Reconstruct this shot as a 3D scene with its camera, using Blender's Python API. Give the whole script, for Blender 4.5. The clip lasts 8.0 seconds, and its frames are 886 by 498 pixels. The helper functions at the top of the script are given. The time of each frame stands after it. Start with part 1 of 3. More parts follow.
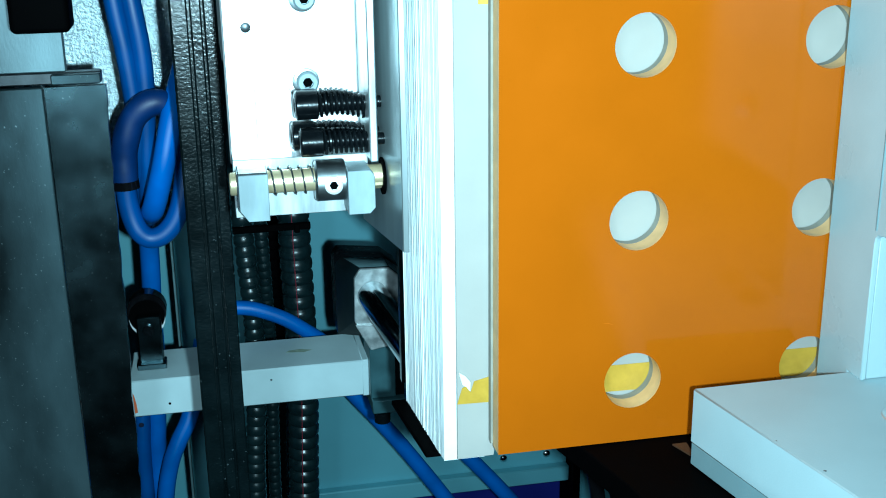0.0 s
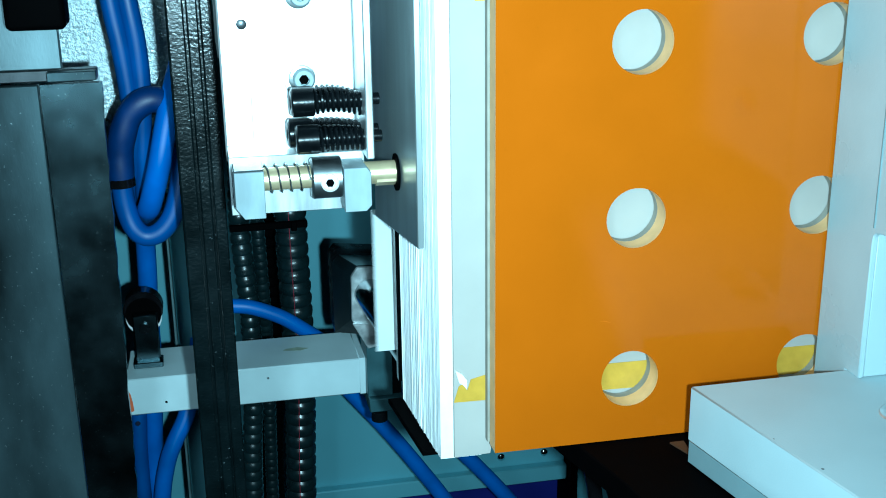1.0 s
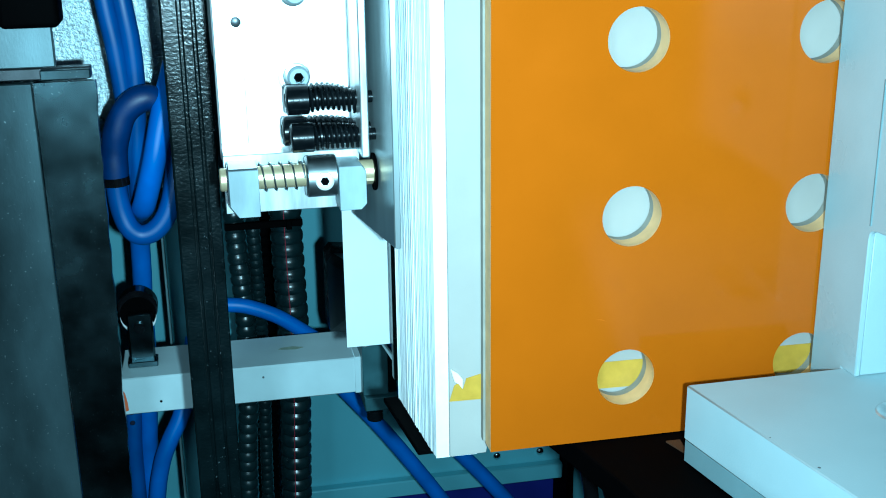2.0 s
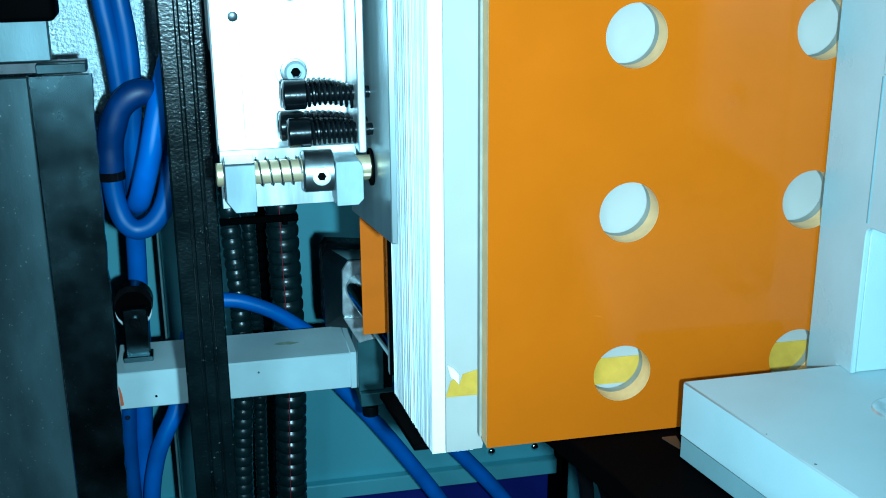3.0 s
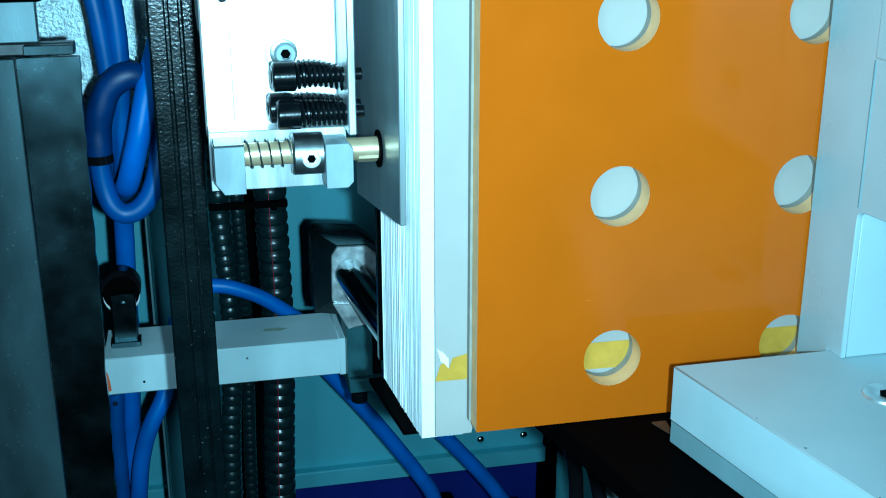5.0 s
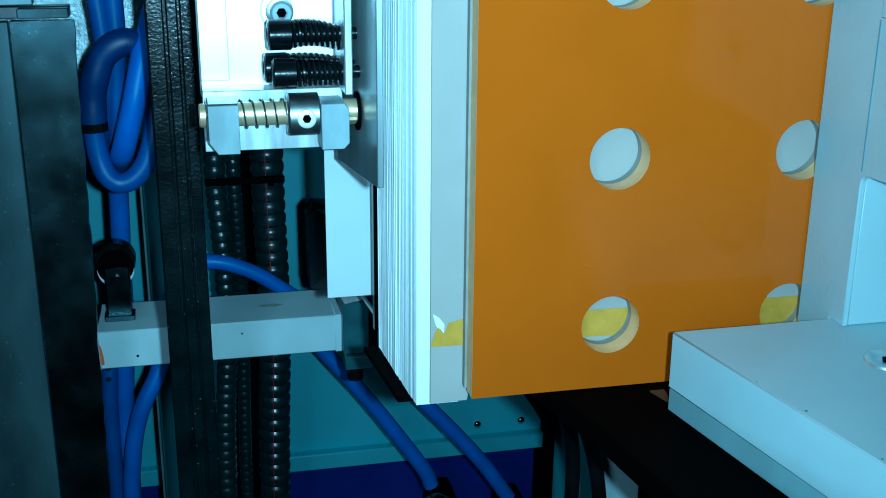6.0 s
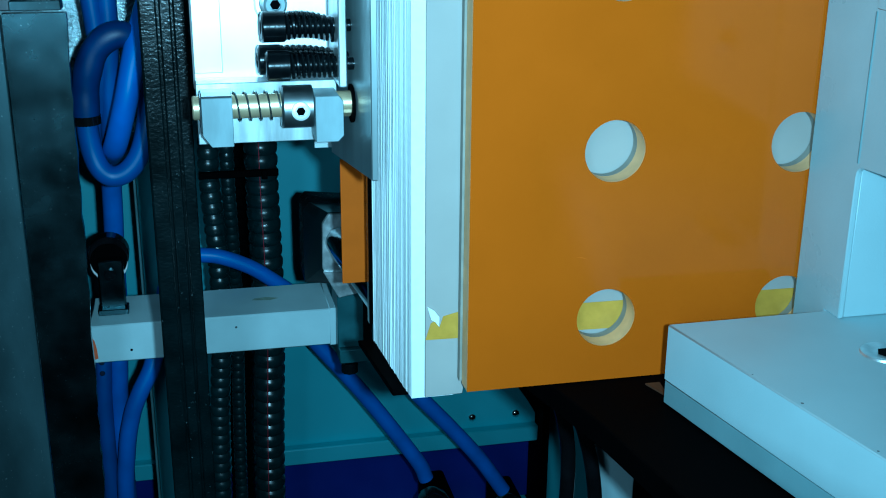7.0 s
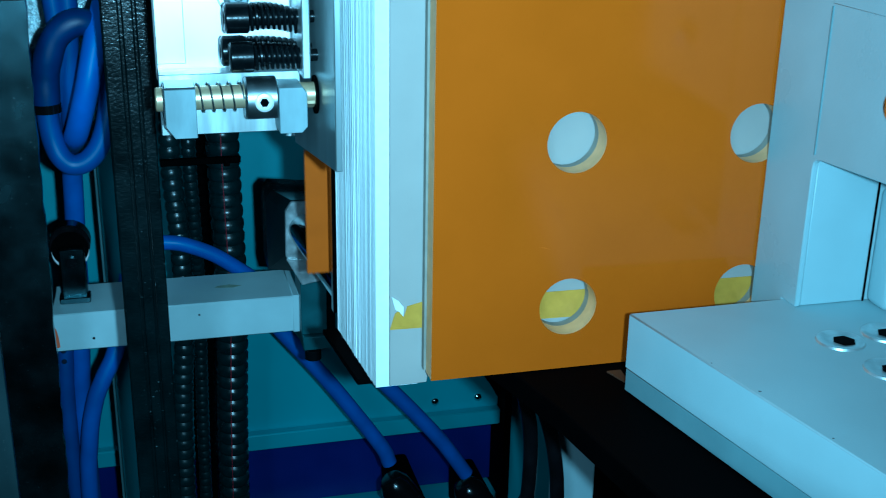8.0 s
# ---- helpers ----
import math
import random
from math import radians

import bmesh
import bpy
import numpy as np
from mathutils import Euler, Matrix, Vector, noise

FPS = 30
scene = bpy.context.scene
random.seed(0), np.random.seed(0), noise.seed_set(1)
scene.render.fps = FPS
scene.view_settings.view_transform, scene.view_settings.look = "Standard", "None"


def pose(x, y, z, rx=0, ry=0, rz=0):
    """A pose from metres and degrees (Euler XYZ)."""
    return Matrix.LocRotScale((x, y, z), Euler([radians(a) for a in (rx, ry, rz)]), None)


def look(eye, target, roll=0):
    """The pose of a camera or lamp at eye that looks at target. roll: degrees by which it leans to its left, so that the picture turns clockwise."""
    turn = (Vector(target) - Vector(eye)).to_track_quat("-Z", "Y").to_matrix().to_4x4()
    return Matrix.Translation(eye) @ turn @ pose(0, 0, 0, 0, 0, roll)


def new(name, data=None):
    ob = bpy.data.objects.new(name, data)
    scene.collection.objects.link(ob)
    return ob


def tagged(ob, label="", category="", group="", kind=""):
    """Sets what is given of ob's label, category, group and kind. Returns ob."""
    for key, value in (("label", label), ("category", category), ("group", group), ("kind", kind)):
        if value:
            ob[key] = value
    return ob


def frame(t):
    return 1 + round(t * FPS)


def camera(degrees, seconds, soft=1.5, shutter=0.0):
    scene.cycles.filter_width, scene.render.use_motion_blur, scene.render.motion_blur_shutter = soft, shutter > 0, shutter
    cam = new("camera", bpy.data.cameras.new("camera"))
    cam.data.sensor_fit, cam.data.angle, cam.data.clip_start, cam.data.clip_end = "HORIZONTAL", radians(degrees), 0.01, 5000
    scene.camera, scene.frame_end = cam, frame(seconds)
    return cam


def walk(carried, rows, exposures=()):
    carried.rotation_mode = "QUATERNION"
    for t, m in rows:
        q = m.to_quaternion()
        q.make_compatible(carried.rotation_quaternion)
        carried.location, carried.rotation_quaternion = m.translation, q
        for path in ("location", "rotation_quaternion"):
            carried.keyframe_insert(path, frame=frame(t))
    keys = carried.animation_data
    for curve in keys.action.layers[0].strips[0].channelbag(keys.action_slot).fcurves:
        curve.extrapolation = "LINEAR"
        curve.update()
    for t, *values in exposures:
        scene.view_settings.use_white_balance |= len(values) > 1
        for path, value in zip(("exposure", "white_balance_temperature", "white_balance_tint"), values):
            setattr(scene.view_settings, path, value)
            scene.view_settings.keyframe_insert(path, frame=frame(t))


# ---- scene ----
cam = camera(41.5, 8.0, soft=1.0, shutter=0.4)
PATH = [
    (0, (-0.11132, -0.43908, 0.24075), (0.26337, 1.42547, -0.37818), -0.78),
    (0.5, (-0.11132, -0.43918, 0.24009), (0.26808, 1.42498, -0.37715), -0.67),
    (1, (-0.11042, -0.43783, 0.23975), (0.26725, 1.42547, -0.3811), -0.75),
    (1.5, (-0.1097, -0.43645, 0.23903), (0.27323, 1.42399, -0.38718), -0.79),
    (1.7, (-0.1097, -0.43645, 0.23903), (0.27323, 1.42399, -0.38338), -0.79),
    (2.8, (-0.11089, -0.43561, 0.23897), (0.2807, 1.42125, -0.38723), -0.46),
    (3, (-0.11089, -0.43561, 0.23897), (0.2827, 1.42125, -0.39123), -0.46),
    (3.5, (-0.11028, -0.4358, 0.23832), (0.2854, 1.4183, -0.39867), -0.51),
    (4, (-0.11055, -0.43452, 0.23864), (0.29207, 1.4172, -0.4009), -0.32),
    (4.5, (-0.11151, -0.43475, 0.23891), (0.30047, 1.41506, -0.4002), -0.16),
    (4.7, (-0.11151, -0.43475, 0.23891), (0.30047, 1.41506, -0.405), -0.16),
    (5.8, (-0.10893, -0.43243, 0.21819), (0.29885, 1.41565, -0.42558), 0.5),
    (6, (-0.10893, -0.43243, 0.21819), (0.30125, 1.41565, -0.42708), 0.5),
    (6.5, (-0.10836, -0.43069, 0.21757), (0.30606, 1.41377, -0.43527), 0.57),
    (7, (-0.10897, -0.43089, 0.21741), (0.31057, 1.41136, -0.43841), 0.5),
    (7.5, (-0.10828, -0.43119, 0.21684), (0.33547, 1.40043, -0.45269), 0.69),
    (7.7, (-0.1087, -0.43149, 0.21788), (0.34172, 1.39744, -0.4546), 0.74),
    (8, (-0.11065, -0.43285, 0.22262), (0.37115, 1.38289, -0.46364), 1.0),
]

# ---- light ----
EXPOSURES = [(0, -0.05, 5200, -3), (1, -0.05, 5050, -6), (3, -0.05, 4700, -9), (4.7, -0.05, 4650, -10), (5.2, -0.4, 4450, -12), (5.8, -0.68, 4200, -14), (7.2, -0.74, 4150, -14), (8, -0.78, 4000, -15)]
walk(cam, [(t, look(eye, target, roll)) for t, eye, target, roll in PATH], EXPOSURES)

world = bpy.data.worlds.new("hall_world")
world.use_nodes = True
world.node_tree.nodes["Background"].inputs[0].default_value = (0.5, 0.6, 0.7, 1)
world.node_tree.nodes["Background"].inputs[1].default_value = 0.002
scene.world = world


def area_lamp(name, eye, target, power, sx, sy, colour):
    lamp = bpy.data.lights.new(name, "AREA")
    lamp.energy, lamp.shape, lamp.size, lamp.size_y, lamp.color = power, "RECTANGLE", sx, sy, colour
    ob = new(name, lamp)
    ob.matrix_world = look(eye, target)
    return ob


# Unseen lamp beside the camera, placed to suit the cast shadows.
work_lamp = bpy.data.lights.new("work_lamp", "SPOT")
work_lamp.energy, work_lamp.shadow_soft_size, work_lamp.spot_size, work_lamp.spot_blend, work_lamp.color = 21.5, 0.006, radians(112), 1.0, (0.76, 1.0, 0.99)
camera_lamp_ob = new("work_lamp", work_lamp)
camera_lamp_ob.matrix_world = look((-0.082, -0.45, 0.222), (-0.095, 0.1, 0.18))
# Added fill light out of view; lifts the left wall and its sheen.
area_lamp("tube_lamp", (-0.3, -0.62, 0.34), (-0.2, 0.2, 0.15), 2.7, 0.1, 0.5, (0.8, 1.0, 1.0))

# ---- materials ----


def pbr(name, base, rough=0.5, metal=0.0, var=0.15, scale=60.0, bump=0.15, fine=900.0, depth=0.0002, wear_glints=0.0,
        stretch=(1, 1, 1), coat=0.0, per_piece=0.0, spec=0.5):
    """A surface with slow colour drift, fine grain and relief."""
    m = bpy.data.materials.new(name)
    m.use_nodes = True
    n, l = m.node_tree.nodes, m.node_tree.links
    b = n["Principled BSDF"]
    b.inputs["Metallic"].default_value = metal
    b.inputs["Specular IOR Level"].default_value = spec
    b.inputs["Coat Weight"].default_value = coat
    b.inputs["Coat Roughness"].default_value = 0.12
    tc = n.new("ShaderNodeTexCoord")
    mp = n.new("ShaderNodeMapping")
    mp.inputs["Scale"].default_value = stretch
    l.new(tc.outputs["Object"], mp.inputs["Vector"])
    slow, grain = n.new("ShaderNodeTexNoise"), n.new("ShaderNodeTexNoise")
    slow.inputs["Scale"].default_value, slow.inputs["Detail"].default_value = scale, 6
    grain.inputs["Scale"].default_value, grain.inputs["Detail"].default_value = fine, 4
    for t in (slow, grain):
        l.new(mp.outputs["Vector"], t.inputs["Vector"])
    ramp = n.new("ShaderNodeValToRGB")
    lo = [max(0, c * (1 - var)) for c in base] + [1]
    hi = [min(1, c * (1 + var)) for c in base] + [1]
    ramp.color_ramp.elements[0].position, ramp.color_ramp.elements[0].color = 0.3, lo
    ramp.color_ramp.elements[1].position, ramp.color_ramp.elements[1].color = 0.7, hi
    l.new(slow.outputs["Fac"], ramp.inputs["Fac"])
    colour = ramp.outputs["Color"]
    # Pale flecks: real wear on the steels, painted glints on hammered paint.
    if wear_glints:
        spots = n.new("ShaderNodeValToRGB")
        spots.color_ramp.elements[0].position, spots.color_ramp.elements[0].color = 0.68, (0, 0, 0, 1)
        spots.color_ramp.elements[1].position, spots.color_ramp.elements[1].color = 0.75, (1, 1, 1, 1)
        speck = n.new("ShaderNodeTexNoise")
        speck.inputs["Scale"].default_value, speck.inputs["Detail"].default_value = 560, 5
        l.new(tc.outputs["Object"], speck.inputs["Vector"])
        l.new(speck.outputs["Fac"], spots.inputs["Fac"])
        amount = n.new("ShaderNodeMath")
        amount.operation = "MULTIPLY"
        amount.inputs[1].default_value = wear_glints
        l.new(spots.outputs["Color"], amount.inputs[0])
        mix = n.new("ShaderNodeMixRGB")
        mix.inputs["Color2"].default_value = (0.3, 0.36, 0.38, 1)
        l.new(amount.outputs[0], mix.inputs["Fac"])
        l.new(colour, mix.inputs["Color1"])
        colour = mix.outputs["Color"]
    if per_piece:
        info = n.new("ShaderNodeObjectInfo")
        rng = n.new("ShaderNodeMapRange")
        rng.inputs["To Min"].default_value, rng.inputs["To Max"].default_value = 1 - per_piece, 1.0
        l.new(info.outputs["Random"], rng.inputs["Value"])
        mul = n.new("ShaderNodeMixRGB")
        mul.blend_type = "MULTIPLY"
        mul.inputs["Fac"].default_value = 1
        l.new(colour, mul.inputs["Color1"])
        l.new(rng.outputs["Result"], mul.inputs["Color2"])
        colour = mul.outputs["Color"]
    l.new(colour, b.inputs["Base Color"])
    rr = n.new("ShaderNodeMapRange")
    rr.inputs["To Min"].default_value, rr.inputs["To Max"].default_value = max(0.03, rough - 0.12), min(1, rough + 0.12)
    l.new(slow.outputs["Fac"], rr.inputs["Value"])
    l.new(rr.outputs["Result"], b.inputs["Roughness"])
    if bump:
        bp = n.new("ShaderNodeBump")
        bp.inputs["Strength"].default_value, bp.inputs["Distance"].default_value = bump, depth
        l.new(grain.outputs["Fac"], bp.inputs["Height"])
        l.new(bp.outputs["Normal"], b.inputs["Normal"])
    return m


ORANGE = pbr("orange_laminate", (0.405, 0.093, 0.0), 0.11, var=0.05, scale=25, bump=0.08, fine=420, spec=0.26)
CREAM = pbr("cream_core", (0.76, 0.46, 0.2), 0.6, var=0.12, scale=120)
SPACER = pbr("grey_fibre_spacer", (0.27, 0.255, 0.215), 0.7, var=0.15, scale=120, bump=0.2)
BOARD = pbr("pale_board", (0.37, 0.345, 0.315), 0.7, var=0.05, scale=40, bump=0.1)
PAPER = pbr("white_card", (0.86, 0.88, 0.88), 0.75, var=0.04, scale=300, bump=0.1, per_piece=0.1)
CARD_W = pbr("white_coated_card", (0.66, 0.72, 0.73), 0.55, var=0.03, scale=40, bump=0.04)
CARD_O = pbr("orange_card", (0.48, 0.108, 0.0), 0.6, var=0.08, scale=60, bump=0.04, spec=0.12)
TAPE = pbr("yellow_tape", (0.5, 0.3, 0.035), 0.35, var=0.12, scale=150, bump=0.3, fine=400)
DULL = pbr("dried_grease", (0.3, 0.36, 0.28), 0.5, var=0.3, scale=200)
TORN = pbr("torn_film", (0.85, 0.87, 0.86), 0.4, var=0.05)
ALU = pbr("milled_aluminium", (0.6, 0.64, 0.65), 0.36, 0.7, 0.3, 130, 0.2, 1500, stretch=(1, 1, 0.15))
ALU_B = pbr("sawn_aluminium_block", (0.27, 0.325, 0.345), 0.5, 0.2, 0.22, 110, 0.05, 1600, stretch=(1, 1, 0.3))
ALU_D = pbr("bright_aluminium_plate", (0.9, 0.9, 0.9), 0.42, 0.55, 0.05, 40, 0.1, 900, stretch=(1, 1, 0.2))
STEEL = pbr("turned_steel", (0.36, 0.39, 0.4), 0.36, 1.0, 0.15, 120, 0.15, 1500, stretch=(1, 0.2, 0.2))
STEEL_D = pbr("dark_steel", (0.06, 0.065, 0.07), 0.34, 0.7, 0.25, 70, 0.2, 900, stretch=(1, 1, 0.25))
CHROME_D = pbr("polished_dark_chrome", (0.3, 0.33, 0.34), 0.1, 1.0, 0.1, 60, 0.02)
MILLED = pbr("milled_bright_steel", (0.7, 0.75, 0.76), 0.34, 0.7, 0.4, 120, 0.3, 300, 0.0008)
TEAL_UNLIT = pbr("unlit_teal_steel", (0.002, 0.006, 0.008), 0.55, 0.0, 0.3, 80, 0.1, 700, spec=0.25)
CHROME = pbr("chrome", (0.8, 0.8, 0.8), 0.1, 1.0, 0.05, 60, 0.03)
BRASS = pbr("brass", (0.66, 0.53, 0.32), 0.4, 0.6, 0.1, 120, 0.1)
BLACK_OX = pbr("black_oxide_steel", (0.003, 0.004, 0.005), 0.24, 0.0, 0.3, 200, 0.15, spec=0.25)
# The pale specks of the hammered paint are glints put into its colour.
HAMMER = pbr("black_hammered_paint", (0.003, 0.006, 0.007), 0.22, 0.0, 0.4, 60, 0.34, 620, 0.0007, wear_glints=0.35, spec=0.45)
HAMMER_P = pbr("grey_hammered_panel", (0.68, 0.78, 0.82), 0.3, 0.5, 0.15, 60, 1.0, 420, 0.0016)
WALLM = pbr("brushed_dark_steel", (0.085, 0.125, 0.14), 0.34, 0.75, 0.8, 16, 0.15, 800, 0.0003, stretch=(1, 1, 0.4), wear_glints=0.8, spec=0.4)
EDGE = pbr("worn_dark_steel", (0.075, 0.11, 0.124), 0.25, 1.0, 0.22, 40, 0.1, 700, 0.0003, wear_glints=1.0, spec=0.45)
WALL_U = pbr("brushed_steel_panel", (0.13, 0.175, 0.19), 0.4, 0.6, 0.4, 30, 0.15, 800, 0.0003, stretch=(1, 1, 0.3))
DKTEAL = pbr("dull_grey_underplate", (0.2, 0.28, 0.3), 0.5, 0, 0.08, 40, 0.1)
GREYP = pbr("grey_enamel", (0.52, 0.62, 0.64), 0.4, 0, 0.06, 40, 0.2, 500)
WHITEP = pbr("white_powder_coat", (0.43, 0.52, 0.545), 0.42, 0, 0.04, 30, 0.25, 1100, 0.0002)
FLANK = pbr("white_textured_coat", (0.43, 0.52, 0.545), 0.3, 0, 0.05, 30, 0.2, 700, 0.0003)
COVER = pbr("teal_grey_sheet_metal", (0.17, 0.39, 0.46), 0.5, 0.1, 0.06, 12, 0.1, 400)
NAVY = pbr("navy_enamel", (0.012, 0.014, 0.16), 0.4, 0, 0.12, 20, 0.1)
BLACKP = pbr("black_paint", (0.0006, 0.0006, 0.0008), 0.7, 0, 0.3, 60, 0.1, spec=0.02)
NEARBLACK = pbr("blackened_steel", (0.025, 0.03, 0.035), 0.35, 0.2, 0.2, 60, 0.15, 700)
DKGREY = pbr("dark_grey_paint", (0.11, 0.13, 0.14), 0.38, 0.2, 0.15, 60, 0.15, 700)
BLADE = pbr("ground_steel_blade", (0.56, 0.62, 0.63), 0.32, 0.8, 0.2, 60, 0.08, 900, stretch=(1, 1, 0.1))
RUBBER = pbr("black_rubber", (0.004, 0.004, 0.005), 0.16, 0, 0.3, 100, 0.08, spec=0.5)
CONDUIT = pbr("corrugated_black_conduit", (0.006, 0.014, 0.016), 0.3, 0.0, 0.3, 150, 0.1, spec=0.55)
GUN = pbr("grey_gunmetal", (0.18, 0.27, 0.29), 0.45, 0.3, 0.2, 70, 0.1, 700)
TEAL_D = pbr("dark_teal_steel", (0.045, 0.1, 0.115), 0.42, 0.2, 0.2, 70, 0.15, 700)
RED = pbr("red_stripe", (0.22, 0.012, 0.03), 0.5)
BLUE = pbr("blue_polyurethane_hose", (0.003, 0.1, 0.42), 0.5, 0, 0.15, 50, 0.08, 700)
BLUE_D = pbr("dark_blue_hose", (0.002, 0.055, 0.235), 0.5, 0, 0.15, 50, 0.08, 700)
BLUE_K = pbr("navy_tape", (0.002, 0.02, 0.1), 0.5, 0, 0.2, 80, 0.2, 500)
INK = pbr("dark_print", (0.002, 0.006, 0.03), 0.5)
WOODR = pbr("red_oxide_mark", (0.5, 0.1, 0.03), 0.6)
BROWN_REFLECT = pbr("brown_reflection", (0.06, 0.028, 0.014), 0.5)
HALL = pbr("hall_plaster", (0.07, 0.075, 0.08), 0.8, 0, 0.08, 3, 0.1)
CONCRETE = pbr("hall_concrete", (0.1, 0.1, 0.1), 0.7, 0, 0.15, 4, 0.2)

# ---- building helpers; plans are in millimetres ----
MM = 0.001
ORIGIN = {}


def thing(name, base, label, category, group="", kind=""):
    ob = new(name)
    ob.empty_display_size = 0.01
    ob.location = Vector(base) * MM
    ORIGIN[name_of(ob)] = Vector(base)
    return tagged(ob, label, category, group, kind)


def name_of(ob):
    return ob.name


def root_origin(ob):
    while ob.parent:
        ob = ob.parent
    return ORIGIN[name_of(ob)]


def finish(bm, name, material, smooth=40):
    me = bpy.data.meshes.new(name)
    bmesh.ops.recalc_face_normals(bm, faces=bm.faces)
    bm.to_mesh(me)
    bm.free()
    for m in material if isinstance(material, (list, tuple)) else [material]:
        me.materials.append(m)
    if smooth:
        me.set_sharp_from_angle(angle=radians(smooth))
        for p in me.polygons:
            p.use_smooth = True
    return me


def part(name, bm, material, parent, label=""):
    o = root_origin(parent)
    for v in bm.verts:
        v.co = (v.co - o) * MM
    ob = new(name, finish(bm, name, material))
    ob.parent = parent
    return tagged(ob, label)


def solo(name, bm, material, label, category, kind="", group=""):
    c = Vector((sum(v.co.x for v in bm.verts) / len(bm.verts), sum(v.co.y for v in bm.verts) / len(bm.verts), min(v.co.z for v in bm.verts)))
    for v in bm.verts:
        v.co = (v.co - c) * MM
    ob = new(name, finish(bm, name, material))
    ob.location = c * MM
    return tagged(ob, label, category, group, kind)


def join_in(bm, tmp):
    me = bpy.data.meshes.new("tmp")
    tmp.to_mesh(me)
    tmp.free()
    bm.from_mesh(me)
    bpy.data.meshes.remove(me)
    return bm


def box(x0, x1, y0, y1, z0, z1, bevel=0.4, bm=None, skew=0.0, seg=0):
    """A bevelled block; skew shifts x with depth."""
    tmp = bmesh.new()
    bmesh.ops.create_cube(tmp, size=1)
    for v in tmp.verts:
        v.co = Vector((x0 + (v.co.x + 0.5) * (x1 - x0), y0 + (v.co.y + 0.5) * (y1 - y0), z0 + (v.co.z + 0.5) * (z1 - z0)))
    if bevel:
        bmesh.ops.bevel(tmp, geom=list(tmp.edges), offset=bevel, segments=seg or (3 if bevel >= 2 else 1), affect="EDGES", profile=0.5)
    if skew:
        for v in tmp.verts:
            v.co.x += skew * (v.co.y - y0)
    return join_in(bm or bmesh.new(), tmp)


def prism(outline, lo, hi, axis="y", bevel=0.4, bm=None):
    """A flat outline, given in the two other axes, drawn out from lo to hi along axis."""
    tmp = bmesh.new()
    put = {"x": lambda a, b, d: (d, a, b), "y": lambda a, b, d: (a, d, b), "z": lambda a, b, d: (a, b, d)}[axis]
    f = tmp.faces.new([tmp.verts.new(put(a, b, lo)) for a, b in outline])
    moved = bmesh.ops.extrude_face_region(tmp, geom=[f])["geom"]
    shift = Vector(put(0, 0, hi - lo))
    for v in moved:
        if isinstance(v, bmesh.types.BMVert):
            v.co += shift
    bmesh.ops.recalc_face_normals(tmp, faces=tmp.faces)
    if bevel:
        bmesh.ops.bevel(tmp, geom=list(tmp.edges), offset=bevel, segments=1, affect="EDGES", profile=0.5)
    return join_in(bm or bmesh.new(), tmp)


def loft(front, y0, back, y1, bevel=0.3):
    """A block whose outline, of x and z, changes from front at y0 to back at y1."""
    bm = bmesh.new()
    a = [bm.verts.new((x, y0, z)) for x, z in front]
    b = [bm.verts.new((x, y1, z)) for x, z in back]
    for k in range(len(a)):
        n = (k + 1) % len(a)
        bm.faces.new((a[k], a[n], b[n], b[k]))
    bm.faces.new(a)
    bm.faces.new(list(reversed(b)))
    bmesh.ops.recalc_face_normals(bm, faces=bm.faces)
    # Upward faces take the second material, painted lighter as if lit.
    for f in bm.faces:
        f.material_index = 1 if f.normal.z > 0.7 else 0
    bmesh.ops.bevel(bm, geom=list(bm.edges), offset=bevel, segments=1, affect="EDGES", profile=0.5)
    return bm


def lathe(profile, p0, axis, bm=None, seg=28):
    """Rings of (distance along axis, radius) turned about axis from p0."""
    bm = bm or bmesh.new()
    q = Vector((0, 0, 1)).rotation_difference(Vector(axis).normalized())
    rings = []
    for d, r in profile:
        rings.append([bm.verts.new(Vector(p0) + q @ Vector((r * math.cos(2 * math.pi * k / seg), r * math.sin(2 * math.pi * k / seg), d))) for k in range(seg)])
    for a, b in zip(rings, rings[1:]):
        for k in range(seg):
            bm.faces.new((a[k], a[(k + 1) % seg], b[(k + 1) % seg], b[k]))
    bm.faces.new(list(reversed(rings[0])))
    bm.faces.new(rings[-1])
    return bm


def rod(p0, p1, r, ch=0.3, bm=None, seg=24):
    d = (Vector(p1) - Vector(p0)).length
    return lathe([(0, r - ch), (ch, r), (d - ch, r), (d, r - ch)], p0, Vector(p1) - Vector(p0), bm, seg)


def smooth_line(points, steps):
    p = [Vector(v) for v in points]
    p = [p[0] * 2 - p[1]] + p + [p[-1] * 2 - p[-2]]
    out = []
    for i in range(1, len(p) - 2):
        for s in range(steps):
            t = s / steps
            a, b, c, d = p[i - 1:i + 3]
            out.append(0.5 * ((2 * b) + (c - a) * t + (2 * a - 5 * b + 4 * c - d) * t * t + (3 * b - a - 3 * c + d) * t ** 3))
    return out + [p[-2]]


